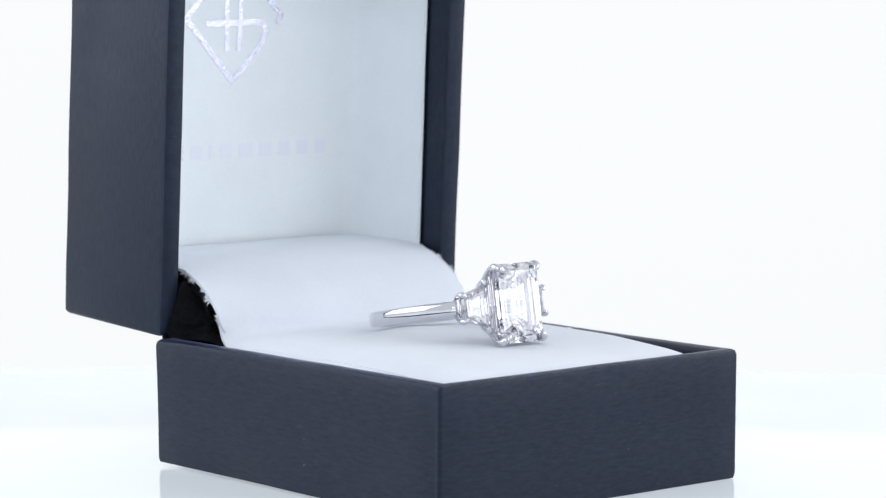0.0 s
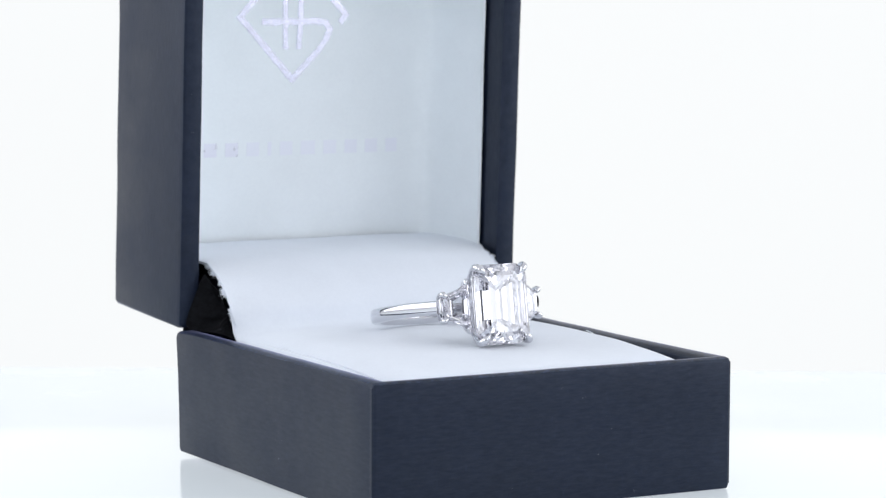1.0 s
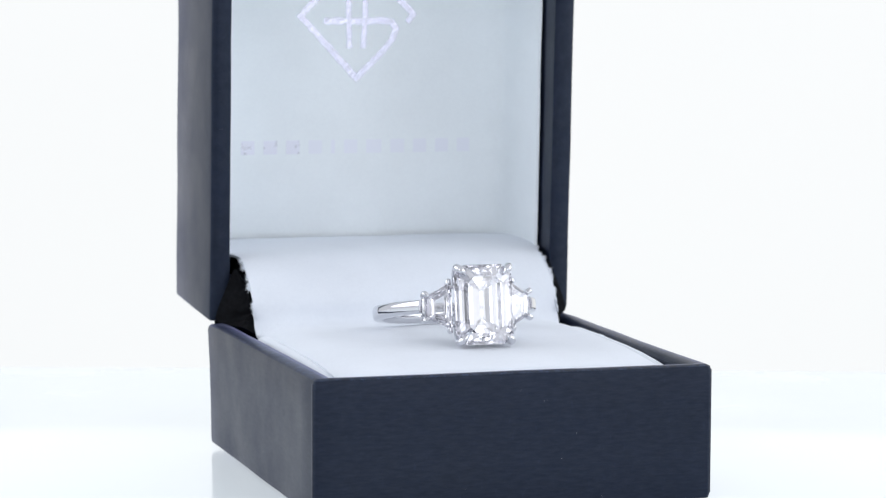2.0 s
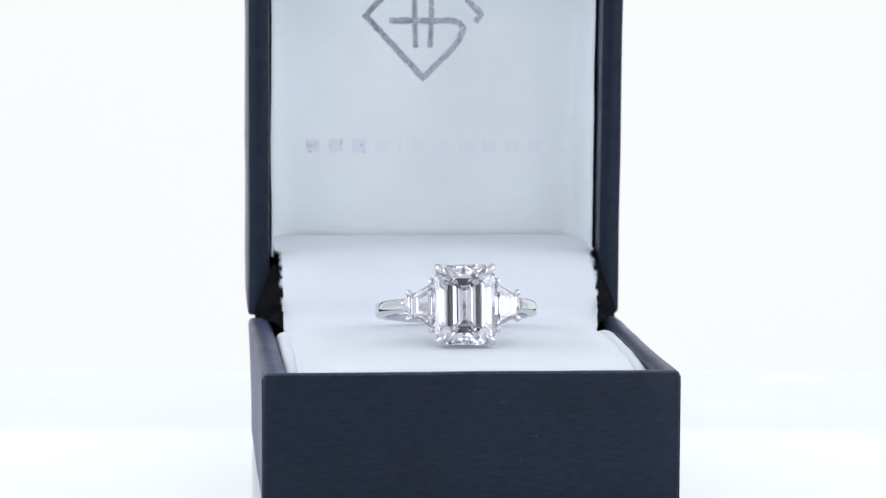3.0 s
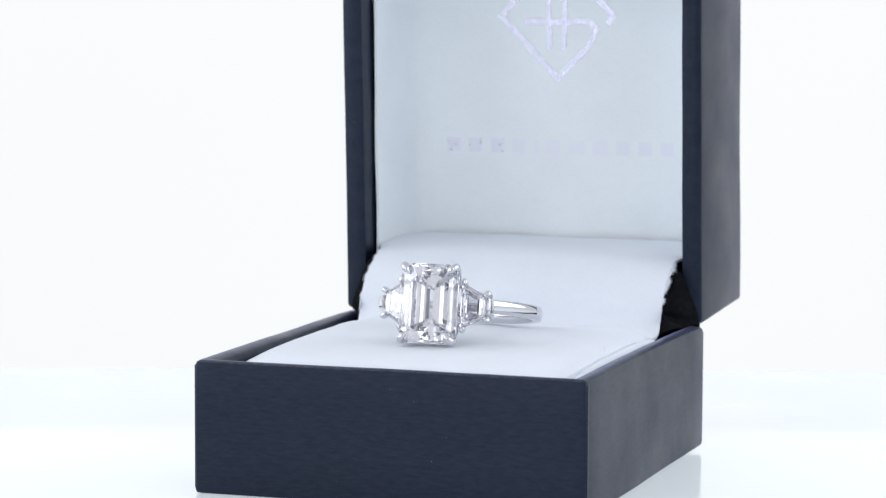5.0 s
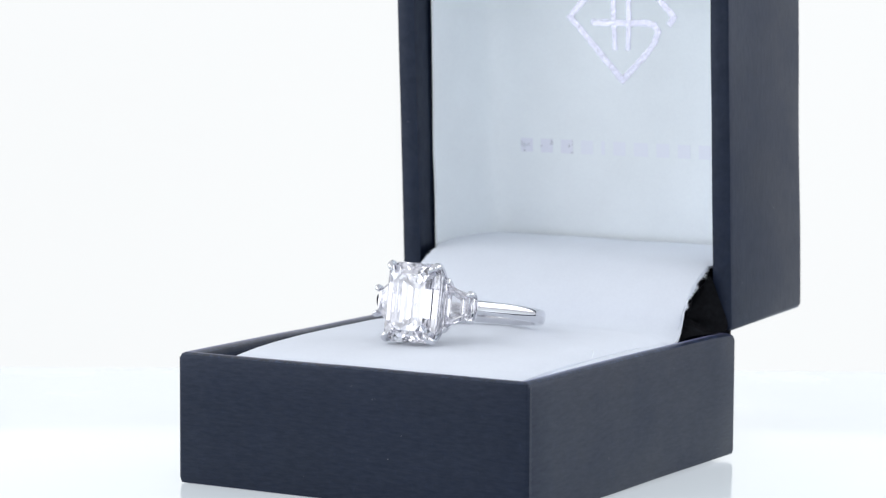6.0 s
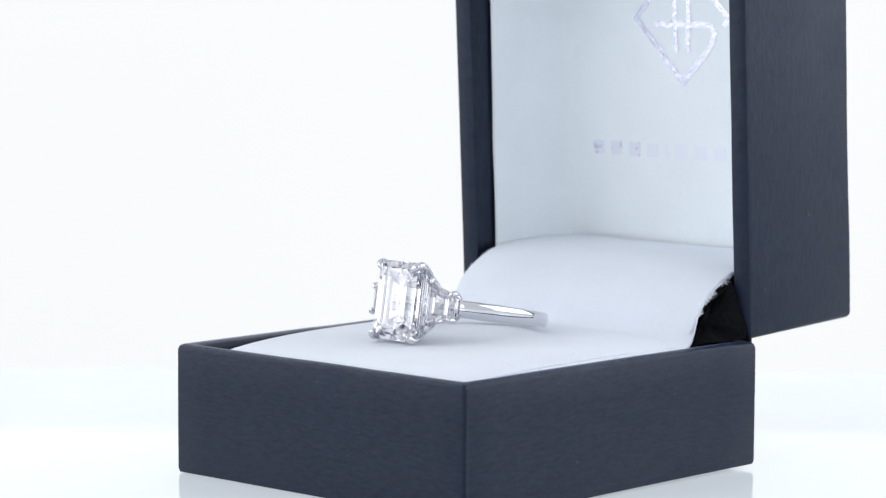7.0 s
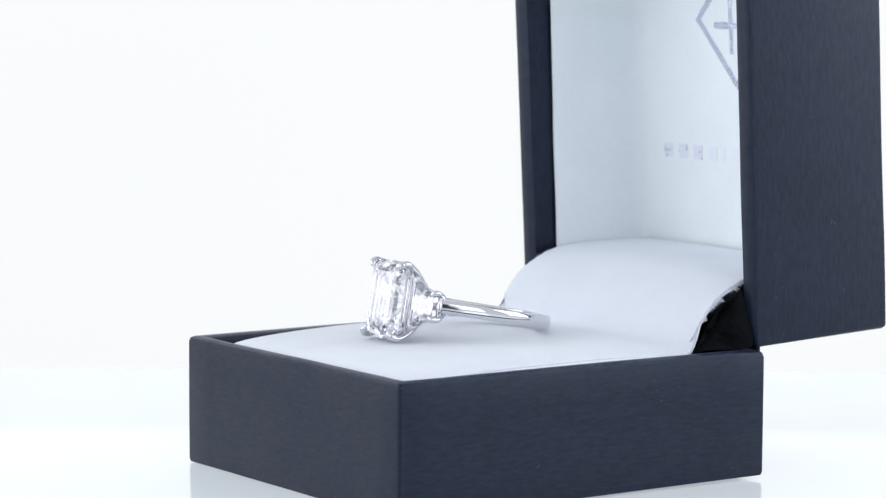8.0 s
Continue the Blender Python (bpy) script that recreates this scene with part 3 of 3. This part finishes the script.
def build_setting():
    for sx in (-1, 1):
        for sz in (-1, 1):
            # claw over a corner of the middle stone
            bm = tube(bmesh.new(), [(sx * 1.6, -8.7, sz * 0.9), (sx * 2.7, -9.9, sz * 2.6), (sx * 3.2, -11.6, sz * 4.05), (sx * 3.50, -13.15, sz * 4.84), (sx * 3.40, -13.98, sz * 4.72), (sx * 3.02, -14.34, sz * 4.34), (sx * 2.62, -14.36, sz * 3.94)],
                      [0.38, 0.38, 0.40, 0.44, 0.49, 0.42, 0.13], 6, 14)
            part("claw_prong", bm, GOLD, ring, "polished claw prong", 50)
            # small prongs of the side stone
            bm = tube(bmesh.new(), [(sx * 6.5, -8.6, sz * 0.7), (sx * 7.0, -9.7, sz * 1.55), (sx * 7.1, -10.75, sz * 1.72), (sx * 6.85, -11.05, sz * 1.52)],
                      [0.38, 0.38, 0.42, 0.30], 5, 12)
            part("bead_prong", bm, GOLD, ring, "", 50)
            bm = tube(bmesh.new(), [(sx * 3.6, -9.6, sz * 1.9), (sx * 4.1, -10.9, sz * 2.8), (sx * 4.25, -12.0, sz * 3.2), (sx * 4.4, -12.25, sz * 2.95)],
                      [0.3, 0.32, 0.40, 0.28], 5, 12)
            part("bead_prong", bm, GOLD, ring, "", 50)
        # seat rail under the side stone
        bm = bmesh.new()
        for sz in (-1, 1):
            tube(bm, [(sx * 3.3, -10.6, sz * 2.5), (sx * 5.2, -10.2, sz * 1.9), (sx * 6.8, -9.5, sz * 1.3)], [0.24, 0.26, 0.3], 5, 10)
        tube(bm, [(sx * 6.75, -9.6, -1.35), (sx * 6.85, -9.7, 0), (sx * 6.75, -9.6, 1.35)], [0.35, 0.42, 0.35], 5, 10)
        part("seat_rail", bm, GOLD, ring, "", 50)
    # rail of the basket round the middle stone
    bm = bmesh.new()
    ring_pts = [(x, -10.4, z) for x, z in octagon(2.55, 3.6, 0.9)]
    for a, b in zip(ring_pts, ring_pts[1:] + ring_pts[:1]):
        tube(bm, [a, b], [0.28, 0.28], 2, 10)
    ring_pts = [(x, -12.3, z) for x, z in octagon(3.45, 4.75, 1.2)]
    for a, b in zip(ring_pts, ring_pts[1:] + ring_pts[:1]):
        tube(bm, [a, b], [0.2, 0.2], 2, 10)
    part("basket_rail", bm, GOLD, ring, "", 50)


build_band()
build_stones()
build_setting()


# ---- the turntable carries box and ring round ----
def motions():
    spin = [(0.5 * i, pose(0, 0, 0, 0, 0, a)) for i, a in enumerate(TURN)]
    walk(ring_box, spin)
    walk(ring, [(t, m @ RING_AT) for t, m in spin])


motions()
